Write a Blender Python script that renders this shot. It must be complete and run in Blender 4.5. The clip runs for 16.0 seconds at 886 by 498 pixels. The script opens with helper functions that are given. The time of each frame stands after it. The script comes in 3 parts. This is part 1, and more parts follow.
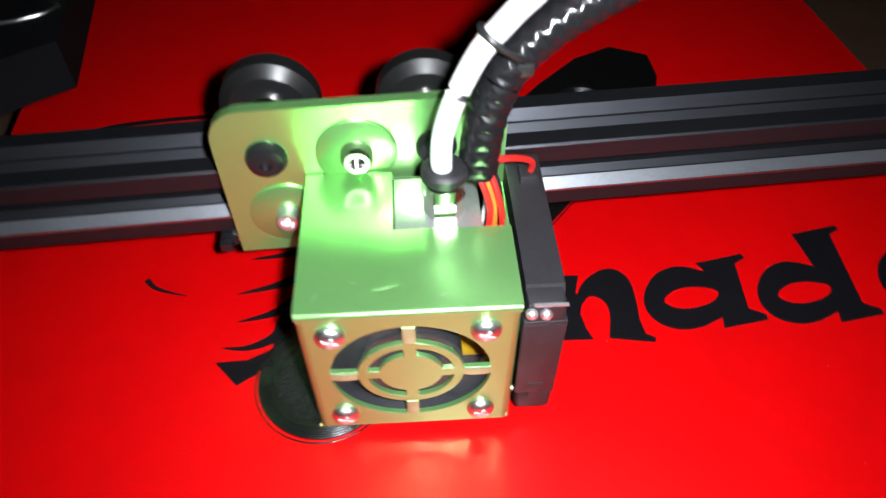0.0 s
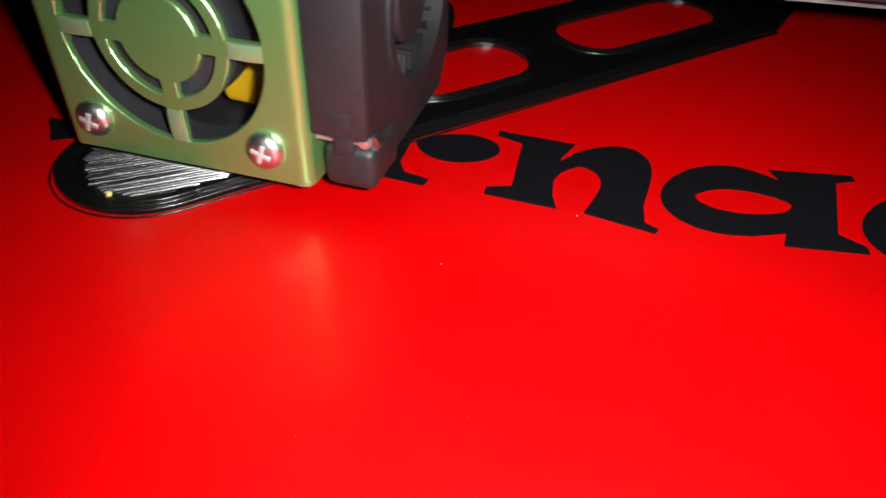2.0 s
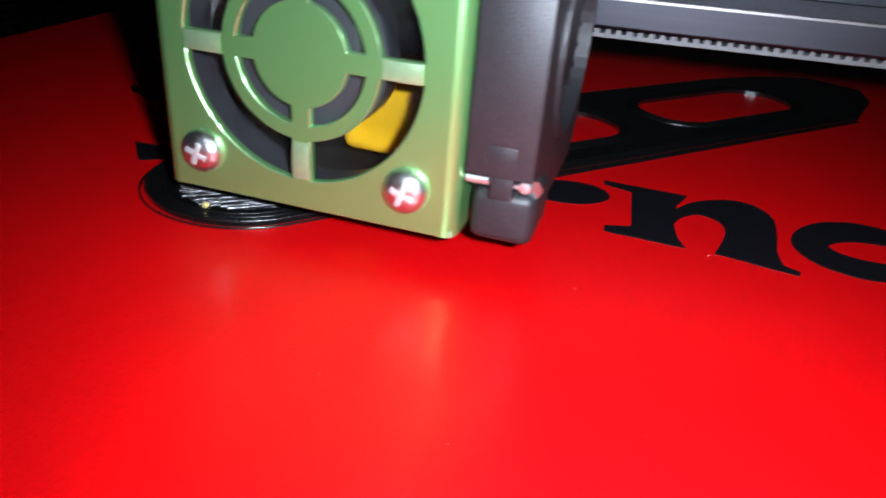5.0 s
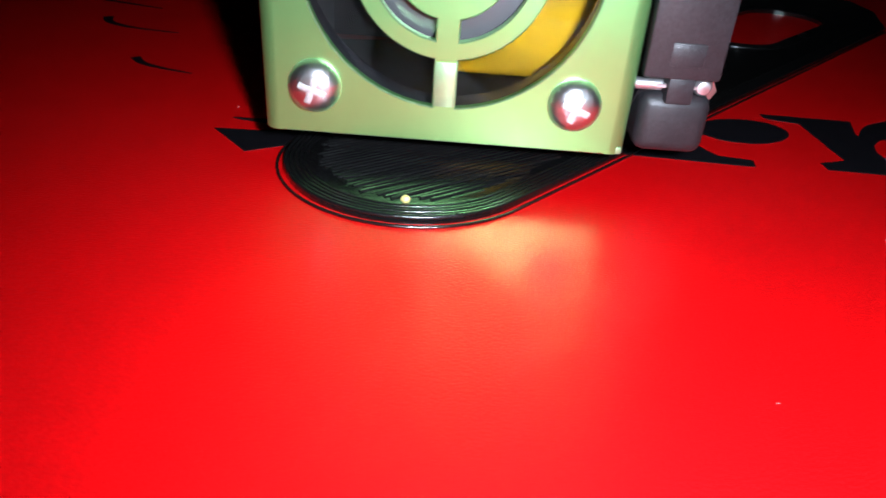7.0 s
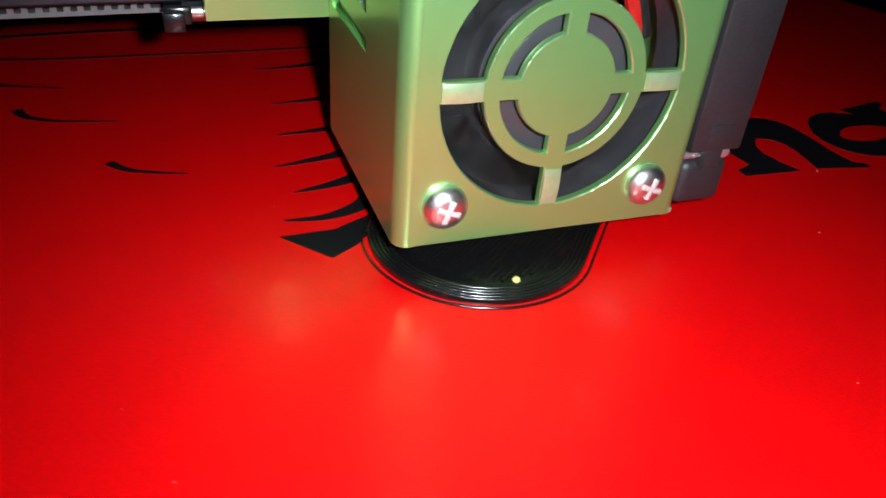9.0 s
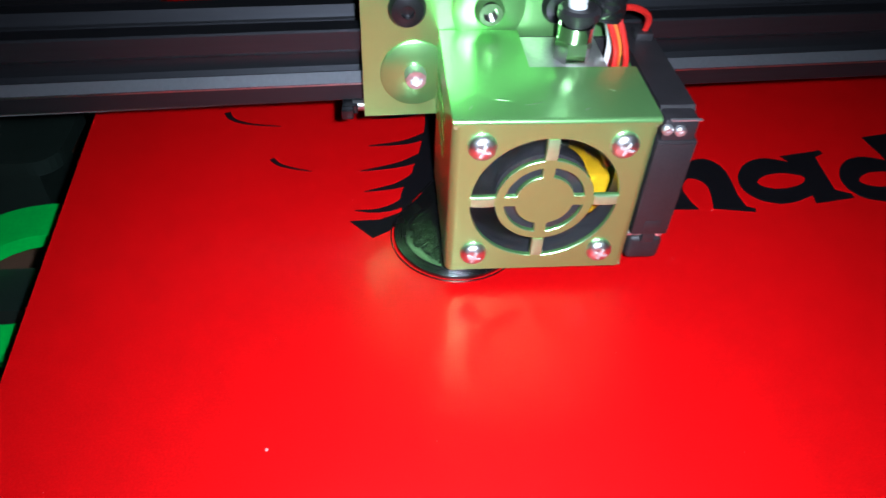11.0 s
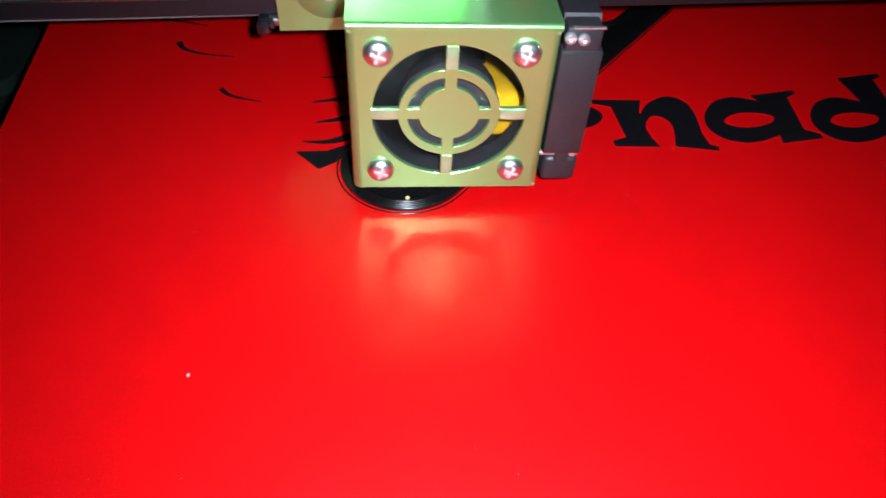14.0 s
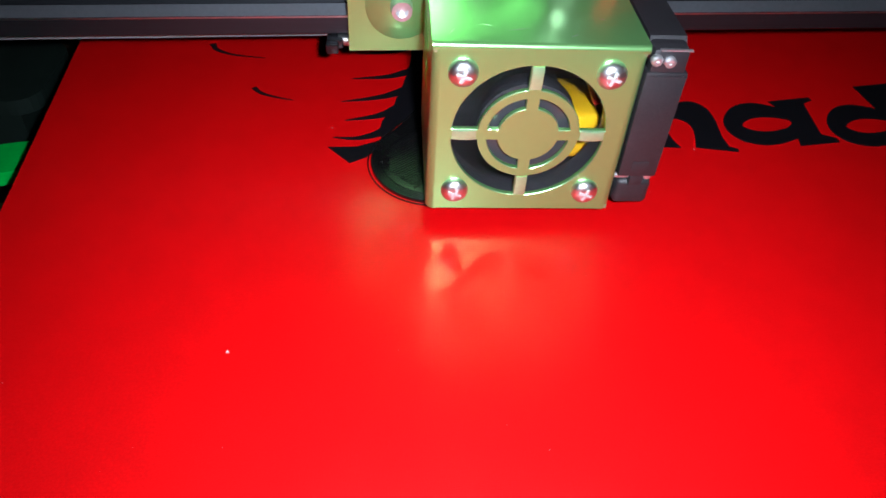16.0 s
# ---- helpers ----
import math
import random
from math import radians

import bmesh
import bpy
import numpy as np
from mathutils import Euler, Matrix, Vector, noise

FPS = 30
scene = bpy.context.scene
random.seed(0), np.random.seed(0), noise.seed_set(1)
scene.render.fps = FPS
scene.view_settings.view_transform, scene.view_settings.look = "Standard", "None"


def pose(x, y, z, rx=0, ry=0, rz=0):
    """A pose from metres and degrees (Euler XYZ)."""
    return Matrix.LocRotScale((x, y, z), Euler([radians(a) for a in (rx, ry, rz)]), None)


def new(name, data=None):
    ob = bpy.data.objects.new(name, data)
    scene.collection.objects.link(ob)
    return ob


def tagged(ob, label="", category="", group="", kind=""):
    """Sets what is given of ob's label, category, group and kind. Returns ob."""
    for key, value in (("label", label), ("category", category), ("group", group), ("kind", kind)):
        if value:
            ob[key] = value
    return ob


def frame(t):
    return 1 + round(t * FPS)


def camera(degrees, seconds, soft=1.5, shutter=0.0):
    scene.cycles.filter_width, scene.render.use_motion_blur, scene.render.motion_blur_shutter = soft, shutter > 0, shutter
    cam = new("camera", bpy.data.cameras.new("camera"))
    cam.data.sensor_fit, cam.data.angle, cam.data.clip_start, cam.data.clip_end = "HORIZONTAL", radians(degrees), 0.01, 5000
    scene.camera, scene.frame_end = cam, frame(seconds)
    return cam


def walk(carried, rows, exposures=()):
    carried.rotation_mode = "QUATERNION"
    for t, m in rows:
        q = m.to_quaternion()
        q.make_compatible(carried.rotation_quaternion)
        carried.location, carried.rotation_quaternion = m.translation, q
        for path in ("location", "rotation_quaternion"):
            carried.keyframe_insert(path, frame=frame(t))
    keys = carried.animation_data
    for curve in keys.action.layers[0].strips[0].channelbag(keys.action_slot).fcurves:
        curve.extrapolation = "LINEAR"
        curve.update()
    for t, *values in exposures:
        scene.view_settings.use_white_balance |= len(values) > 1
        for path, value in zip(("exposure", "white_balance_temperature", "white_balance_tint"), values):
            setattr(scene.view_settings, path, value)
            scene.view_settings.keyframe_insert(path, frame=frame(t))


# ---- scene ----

# <rows>
CAMERA_ROWS = [
    (0, pose(0.01974, -0.08302, 0.16321, 41.63, 0.12, -3.24)),
    (0.5, pose(0.04564, -0.08903, 0.11301, 49.45, -0.67, 6.08)),
    (1, pose(0.06921, -0.08605, 0.08255, 50.11, -0.23, 13.47)),
    (1.5, pose(0.07873, -0.08725, 0.07389, 50.22, -0.79, 15.61)),
    (2, pose(0.07622, -0.08646, 0.07126, 51.08, -1.39, 16.81)),
    (2.5, pose(0.07463, -0.08449, 0.07099, 50.45, -1.90, 17.81)),
    (3, pose(0.07348, -0.08417, 0.07184, 49.93, -1.94, 17.73)),
    (3.2, pose(0.07220, -0.08407, 0.07117, 51.23, -2.42, 17.75)),
    (5.3, pose(0.05054, -0.08383, 0.04641, 62.19, -4.09, 18.22)),
    (5.5, pose(0.04411, -0.08204, 0.04412, 62.03, -2.82, 16.29)),
    (6, pose(0.02907, -0.08153, 0.04264, 61.18, -4.43, 11.70)),
    (6.5, pose(0.01635, -0.08501, 0.04061, 60.32, -4.12, 7.90)),
    (7, pose(0.00096, -0.08467, 0.04012, 59.04, -3.47, 3.08)),
    (7.5, pose(-0.01078, -0.07910, 0.04536, 58.92, -3.70, -2.10)),
    (8, pose(-0.02071, -0.07918, 0.05282, 58.99, -2.72, -7.41)),
    (8.5, pose(-0.04084, -0.07532, 0.05691, 58.78, -4.46, -14.24)),
    (9, pose(-0.04672, -0.07779, 0.05951, 56.69, -4.23, -19.58)),
    (9.2, pose(-0.05078, -0.08076, 0.06247, 56.58, -3.54, -20.12)),
    (11.3, pose(-0.01867, -0.12848, 0.13716, 45.29, -1.98, -3.47)),
    (11.5, pose(-0.01508, -0.12837, 0.13647, 44.78, -2.32, -3.64)),
    (12, pose(-0.01426, -0.13105, 0.13629, 43.77, -2.46, -2.81)),
    (12.5, pose(-0.01163, -0.13075, 0.13401, 43.39, -2.35, -3.60)),
    (13, pose(-0.01259, -0.12964, 0.13201, 43.06, -2.69, -3.61)),
    (13.5, pose(-0.01109, -0.13087, 0.13287, 42.72, -2.81, -3.60)),
    (14, pose(-0.01041, -0.13433, 0.12413, 43.66, -2.54, -3.54)),
    (14.5, pose(-0.01237, -0.13267, 0.11818, 43.81, -2.81, -3.19)),
    (15, pose(-0.01599, -0.13208, 0.11599, 44.06, -3.03, -2.90)),
    (15.5, pose(-0.01656, -0.13271, 0.11984, 44.81, -2.52, -2.73)),
    (16, pose(-0.01746, -0.13191, 0.12151, 45.53, -2.84, -2.72))]
HEAD_X = [(0, 0.01718), (0.5, 0.01355), (1, 0.00554), (1.5, -0.00255), (2, 0.00592), (2.5, 0.01389), (3, 0.01499), (3.2, 0.01203), (3.75, 0.00413), (4.25, -0.00208), (4.75, 0.00694), (5.3, 0.01573), (5.5, 0.01704), (6, 0.00848), (6.5, -0.00001), (7, -0.00171), (7.5, 0.00665), (8, 0.01523), (8.5, 0.00909), (9, 0.00088), (9.2, -0.00227), (9.45, -0.00460), (10.05, 0.00486), (10.7, 0.01485), (11.3, 0.00592), (11.5, 0.00247), (12, -0.00568), (12.5, -0.00000), (13, 0.00832), (13.5, 0.01227), (14, 0.00362), (14.5, -0.00446), (15, -0.00296), (15.5, 0.00524), (16, 0.01303)]
BED_Y = [(0, 0.00776), (0.5, 0.00403), (1, -0.00408), (1.5, -0.01151), (2, -0.00295), (2.5, 0.00548), (3, 0.00717), (3.2, 0.00496), (3.75, -0.00229), (4.25, -0.00812), (4.75, 0.00136), (5.3, 0.01042), (5.5, 0.01234), (6, 0.00388), (6.5, -0.00473), (7, -0.00508), (7.5, 0.00339), (8, 0.01139), (8.5, 0.00687), (9, -0.00153), (9.2, -0.00489), (9.45, -0.00775), (10.05, 0.00276), (10.7, 0.01279), (11.3, 0.00472), (11.5, 0.00129), (12, -0.00757), (12.5, 0.00000), (13, 0.00876), (13.5, 0.01316), (14, 0.00467), (14.5, -0.00382), (15, -0.00089), (15.5, 0.00756), (16, 0.01606)]
MACHINE_YAW = 3.0
LENS = 63.98
HEAD_Z = 0.02755
# </rows>
cam = camera(LENS, 16.0, soft=1.5, shutter=0.5)
walk(cam, CAMERA_ROWS, exposures=[(0, 1.75, 6300, 10), (0.5, 1.35, 6900, 10), (1, 0.8, 7000, 10), (1.5, 0.75, 6850, 10), (2, 0.55, 6700, 10), (3.2, 0.4, 6500, 10), (5.3, 0.25, 5600, 10), (7, -0.15, 5650, 10), (7.5, -0.38, 5650, 10), (8, -0.55, 6000, 10), (8.5, -0.25, 6200, 10), (9.2, 0.15, 6100, 10), (11.3, 1.6, 5500, 10), (16, 1.42, 5700, 10)])

# ---- dim room light; the main light is the phone torch carried beside the lens ----
world = bpy.data.worlds.new("night_room")
world.use_nodes = True
scene.world = world
world.node_tree.nodes["Background"].inputs[0].default_value = (0.55, 0.6, 1.0, 1)
world.node_tree.nodes["Background"].inputs[1].default_value = 0.0045
TORCH_POWER = 2600.0
TORCH_POSE = pose(0.014, 0.004, 0.006, -4, 0, 0)


# ---- materials ----
def material(name, color, rough=0.5, metal=0.0, grain=0.15, grain_scale=900.0, bump=0.0, bump_scale=2500.0, coat=0.0, spec=0.5,
             rough_var=0.12, stain=0.1, coat_rough=0.1, stretch=(1, 1, 1)):
    """A surface with fine grain, broader stains and relief, at real size."""
    m = bpy.data.materials.new(name)
    m.use_nodes = True
    nt = m.node_tree
    bsdf = nt.nodes["Principled BSDF"]
    tc = nt.nodes.new("ShaderNodeTexCoord")
    mp = nt.nodes.new("ShaderNodeMapping")
    mp.inputs["Scale"].default_value = stretch
    nt.links.new(tc.outputs["Object"], mp.inputs["Vector"])

    def noise_node(scale, detail=3.0):
        n = nt.nodes.new("ShaderNodeTexNoise")
        n.inputs["Scale"].default_value, n.inputs["Detail"].default_value = scale, detail
        nt.links.new(mp.outputs[0], n.inputs["Vector"])
        return n

    fine, broad = noise_node(grain_scale), noise_node(grain_scale / 22, 4.0)
    mix = nt.nodes.new("ShaderNodeMix")
    mix.data_type = "RGBA"
    mix.inputs["A"].default_value = (*[c * (1 - grain) for c in color], 1)
    mix.inputs["B"].default_value = (*[min(1, c * (1 + grain)) for c in color], 1)
    nt.links.new(fine.outputs["Fac"], mix.inputs["Factor"])
    mix2 = nt.nodes.new("ShaderNodeMix")
    mix2.data_type = "RGBA"
    mix2.blend_type = "MULTIPLY"
    mix2.inputs["B"].default_value = (1 - stain * 2, 1 - stain * 2, 1 - stain * 2, 1)
    ramp = nt.nodes.new("ShaderNodeMapRange")
    ramp.inputs["From Min"].default_value, ramp.inputs["From Max"].default_value = 0.4, 0.75
    nt.links.new(broad.outputs["Fac"], ramp.inputs["Value"])
    nt.links.new(ramp.outputs[0], mix2.inputs["Factor"])
    nt.links.new(mix.outputs["Result"], mix2.inputs["A"])
    nt.links.new(mix2.outputs["Result"], bsdf.inputs["Base Color"])
    rr = nt.nodes.new("ShaderNodeMapRange")
    rr.inputs["To Min"].default_value, rr.inputs["To Max"].default_value = max(0.02, rough - rough_var), min(1, rough + rough_var)
    nt.links.new(broad.outputs["Fac"], rr.inputs["Value"])
    nt.links.new(rr.outputs[0], bsdf.inputs["Roughness"])
    bsdf.inputs["Metallic"].default_value = metal
    bsdf.inputs["Specular IOR Level"].default_value = spec
    bsdf.inputs["Coat Weight"].default_value = coat
    bsdf.inputs["Coat Roughness"].default_value = coat_rough
    if bump:
        b = nt.nodes.new("ShaderNodeBump")
        b.inputs["Strength"].default_value, b.inputs["Distance"].default_value = bump, 0.0002
        n = noise_node(bump_scale)
        nt.links.new(n.outputs["Fac"], b.inputs["Height"])
        nt.links.new(b.outputs[0], bsdf.inputs["Normal"])
    return m


def glow(name, color, strength):
    m = bpy.data.materials.new(name)
    m.use_nodes = True
    b = m.node_tree.nodes["Principled BSDF"]
    b.inputs["Emission Color"].default_value, b.inputs["Emission Strength"].default_value = (*color, 1), strength
    return m


RED = material("red_build_sheet", (0.62, 0.0003, 0.001), rough=0.38, grain=0.18, grain_scale=1800, bump=0.55, bump_scale=3000, spec=0.16, rough_var=0.05, stain=0.03, coat=0.38, coat_rough=0.265)
INK = material("black_ink", (0.006, 0.0055, 0.007), rough=0.45, grain=0.3, bump=0.15, spec=0.12)
PLASTIC_PRINT = material("black_printed_plastic", (0.005, 0.005, 0.005), rough=0.2, grain=0.3, bump=0.6, bump_scale=1300, spec=0.7, rough_var=0.06, coat=0.55, coat_rough=0.14)
STRAND = material("black_printed_strand", (0.005, 0.005, 0.005), rough=0.25, grain=0.3, bump=0.7, bump_scale=1300, spec=0.55, rough_var=0.08, coat=0.4, coat_rough=0.15)
GOLD = material("green_gold_anodised_metal", (0.32, 0.71, 0.23), rough=0.29, metal=0.8, grain=0.03, grain_scale=500, bump=0.05, bump_scale=1100, rough_var=0.03, stain=0.02, coat=0.5, coat_rough=0.38)
CUT = material("rough_cut_green_edge", (0.38, 0.64, 0.3), rough=0.3, metal=0.8, grain=0.25, grain_scale=1200, bump=1.0, bump_scale=900, rough_var=0.12)
PALE = material("pale_bright_metal", (0.44, 0.68, 0.36), rough=0.33, metal=0.68)
BLACK = material("black_plastic", (0.021, 0.0195, 0.022), rough=0.44, spec=0.5, grain=0.7, grain_scale=2000, bump=0.3, bump_scale=3600, rough_var=0.12, stain=0.16)
FANBLACK = material("black_fan_plastic", (0.035, 0.035, 0.04), rough=0.4, grain=0.2, bump=0.1, spec=0.9)
BLADE = material("satin_fan_blade", (0.42, 0.425, 0.44), rough=0.34, spec=0.9)
BEAM = material("black_anodised_aluminium", (0.05, 0.052, 0.06), rough=0.46, metal=0.9, grain=0.15, stretch=(0.03, 1, 1), bump=0.08)
MATT = material("matt_black_metal", (0.005, 0.005, 0.006), rough=0.75, spec=0.08)
CHROME = material("nickel_plated_steel", (0.78, 0.77, 0.74), rough=0.14, metal=1.0, grain=0.05, rough_var=0.06)
STEEL = material("dull_steel", (0.5, 0.5, 0.48), rough=0.32, metal=1.0)
BEVEL = material("lit_bevel_aluminium", (0.42, 0.44, 0.48), rough=0.36, metal=0.9, grain=0.12)
ALU = material("silver_aluminium", (0.8, 0.8, 0.8), rough=0.38, metal=0.9)
BLACKSTEEL = material("black_oxide_steel", (0.03, 0.03, 0.033), rough=0.3, metal=0.6)
RUBBER = material("black_wheel_plastic", (0.009, 0.009, 0.009), rough=0.33, grain=0.2)
TUBE = material("white_ptfe", (0.82, 0.85, 0.85), rough=0.3, grain=0.03, stain=0.04)
KAPTON = material("yellow_kapton_tape", (0.92, 0.53, 0.008), rough=0.22, grain=0.12, bump=0.4, bump_scale=400, coat=0.6)
SCREW = material("bright_screw_steel", (0.82, 0.81, 0.79), rough=0.34, metal=1.0, grain=0.15, bump=0.5, bump_scale=900)
RECESS = material("highlit_screw_recess", (0.8, 0.82, 0.8), rough=0.4, metal=0.5, bump=0.8, bump_scale=1200)
SLEEVE = material("glossy_black_sleeve", (0.01, 0.01, 0.011), rough=0.22, grain=0.2, spec=0.6)
WIRE_RED = material("red_wire", (0.6, 0.02, 0.015), rough=0.35)
WIRE_BLACK = material("black_wire", (0.02, 0.02, 0.02), rough=0.35)
WIRE_ORANGE = material("orange_wire", (0.75, 0.2, 0.03), rough=0.35)
WIRE_WHITE = material("white_wire", (0.75, 0.75, 0.7), rough=0.4)
TABLE = material("brown_table_wood", (0.16, 0.09, 0.055), rough=0.5, grain=0.25, grain_scale=200, stretch=(1, 8, 1), bump=0.2)
WALLPAINT = material("dark_wall_paint", (0.30, 0.29, 0.28), rough=0.8, grain_scale=60, bump=0.2)
DARKGREEN = material("dark_green_plastic", (0.012, 0.02, 0.016), rough=0.4)
GREEN = material("bright_green_plastic", (0.02, 0.55, 0.06), rough=0.4)
BELT = material("dusty_rubber_belt", (0.16, 0.165, 0.165), rough=0.5, bump=0.3)
FILAMENT = material("yellow_filament_crumb", (0.75, 0.6, 0.2), rough=0.4)
DUST = material("pale_dust", (0.7, 0.3, 0.28), rough=0.6)


# ---- mesh helpers; sizes below are in millimetres ----
MM = 0.001


def mesh_of(name, bm, mat, smooth=False):
    bmesh.ops.recalc_face_normals(bm, faces=bm.faces)
    me = bpy.data.meshes.new(name)
    bmesh.ops.scale(bm, vec=(MM, MM, MM), verts=bm.verts)
    bm.to_mesh(me)
    bm.free()
    if smooth:
        for p in me.polygons:
            p.use_smooth = True
        me.set_sharp_from_angle(angle=radians(35))
    me.materials.append(mat)
    return me


def part(name, bm, mat, parent=None, label="", smooth=True):
    ob = new(name, mesh_of(name, bm, mat, smooth))
    ob.parent = parent
    if label:
        ob["label"] = label
    return ob


def thing(name, label, category, group="", kind=""):
    return tagged(new(name), label, category, group, kind)


def box(bm, x0, x1, y0, y1, z0, z1, bevel=0.0, seg=2):
    r = bmesh.ops.create_cube(bm, size=1.0)
    bmesh.ops.scale(bm, vec=(x1 - x0, y1 - y0, z1 - z0), verts=r["verts"])
    bmesh.ops.translate(bm, vec=((x0 + x1) / 2, (y0 + y1) / 2, (z0 + z1) / 2), verts=r["verts"])
    if bevel:
        ed = list({e for v in r["verts"] for e in v.link_edges})
        bmesh.ops.bevel(bm, geom=ed, offset=bevel, segments=seg, affect="EDGES", profile=0.5)
    return bm


def lathe(bm, profile, m=None, seg=32):
    """Turns (radius, height) points round z and places the result with m."""
    rings = []
    for r, h in profile:
        rings.append([bm.verts.new((max(r, 1e-4) * math.cos(2 * math.pi * i / seg), max(r, 1e-4) * math.sin(2 * math.pi * i / seg), h)) for i in range(seg)])
    for a, b in zip(rings, rings[1:]):
        for i in range(seg):
            bm.faces.new((a[i], a[(i + 1) % seg], b[(i + 1) % seg], b[i]))
    bm.faces.new(rings[0][::-1])
    bm.faces.new(rings[-1])
    if m is not None:
        bmesh.ops.transform(bm, matrix=m, verts=[v for r in rings for v in r])
    return bm


TO_FRONT = Matrix.Rotation(radians(90), 4, "X")      # z of a turned form points to -y
TO_RIGHT = Matrix.Rotation(radians(90), 4, "Y")      # z points to +x


def at(x, y, z, turn=None):
    m = Matrix.Translation((x, y, z))
    return m @ turn if turn is not None else m


def circle(cx, cy, r, n=48, a0=0, a1=360):
    full = abs(a1 - a0) >= 360
    k = n if full else n + 1
    return [(cx + r * math.cos(radians(a0 + (a1 - a0) * i / n)), cy + r * math.sin(radians(a0 + (a1 - a0) * i / n))) for i in range(k)]


def rounded(x0, x1, y0, y1, r, n=6):
    pts = []
    for cx, cy, a in ((x1 - r, y1 - r, 0), (x0 + r, y1 - r, 90), (x0 + r, y0 + r, 180), (x1 - r, y0 + r, 270)):
        pts += circle(cx, cy, r, n, a, a + 90)
    return pts


def smooth_loop(pts, n=5, closed=True):
    """A smooth curve through few corner points."""
    out = []
    k = len(pts)
    for i in range(k if closed else k - 1):
        p = [Vector(pts[(i + j) % k] if closed else pts[min(max(i + j, 0), k - 1)]) for j in (-1, 0, 1, 2)]
        for s in range(n):
            t = s / n
            q = 0.5 * (2 * p[1] + (p[2] - p[0]) * t + (2 * p[0] - 5 * p[1] + 4 * p[2] - p[3]) * t * t + (3 * p[1] - p[0] - 3 * p[2] + p[3]) * t ** 3)
            out.append(tuple(q))
    if not closed:
        out.append(tuple(pts[-1]))
    return out


def sheet(bm, loops, thick, m=None):
    """A flat plate in xy with holes: the first loop is its outline. It reaches from z 0 to thick."""
    start = len(bm.verts)
    edges, vs = [], []
    for loop in loops:
        v = [bm.verts.new((x, y, 0)) for x, y in loop]
        vs += v
        edges += [bm.edges.new((v[i], v[(i + 1) % len(v)])) for i in range(len(v))]
    faces = [g for g in bmesh.ops.triangle_fill(bm, edges=edges, use_beauty=True, use_dissolve=False)["geom"] if isinstance(g, bmesh.types.BMFace)]
    ext = bmesh.ops.extrude_face_region(bm, geom=faces)
    top = [g for g in ext["geom"] if isinstance(g, bmesh.types.BMVert)]
    bmesh.ops.translate(bm, vec=(0, 0, thick), verts=top)
    if m is not None:
        bmesh.ops.transform(bm, matrix=m, verts=vs + top)
    return bm


def pipe(bm, pts, r, seg=12, radii=None):
    """A round bar along a path."""
    pts = [Vector(p) for p in pts]
    up = Vector((0.13, 0.31, 1)).normalized()
    rings = []
    for i, p in enumerate(pts):
        d = (pts[min(i + 1, len(pts) - 1)] - pts[max(i - 1, 0)]).normalized()
        a = d.cross(up if abs(d.dot(up)) < 0.95 else Vector((1, 0, 0))).normalized()
        b = d.cross(a)
        rad = radii[i] if radii else r
        rings.append([bm.verts.new(p + rad * (math.cos(2 * math.pi * k / seg) * a + math.sin(2 * math.pi * k / seg) * b)) for k in range(seg)])
    for a, b in zip(rings, rings[1:]):
        for k in range(seg):
            bm.faces.new((a[k], a[(k + 1) % seg], b[(k + 1) % seg], b[k]))
    bm.faces.new(rings[0][::-1])
    bm.faces.new(rings[-1])
    return bm


def B():
    return bmesh.new()


# ---- the setting ----
def setting():
    bm = box(B(), -900, 900, -700, 700, -90, -65, 3)
    tagged(part("table", bm, TABLE), "dark brown wooden table under the printer", "table", kind="structure")
    for name, b in (("wall_north", (-1500, 1500, 900, 960, -700, 1700)), ("wall_south", (-1500, 1500, -1160, -1100, -700, 1700)),
                    ("wall_west", (-1560, -1500, -1160, 960, -700, 1700)), ("wall_east", (1500, 1560, -1160, 960, -700, 1700))):
        tagged(part(name, box(B(), *b), WALLPAINT, smooth=False), "plain painted room wall in the dark", "wall", kind="structure")
    tagged(part("ceiling", box(B(), -1560, 1560, -1160, 960, 1700, 1760), WALLPAINT, smooth=False), "plain ceiling of the dark room", "ceiling", kind="structure")
    tagged(part("floor", box(B(), -1560, 1560, -1160, 960, -760, -700), TABLE, smooth=False), "dark wooden floor of the room", "floor", kind="structure")


# ---- the heated bed with its printed emblem ----
ALONG, ACROSS = Vector((0.652, 0.758)), Vector((0.758, -0.652))


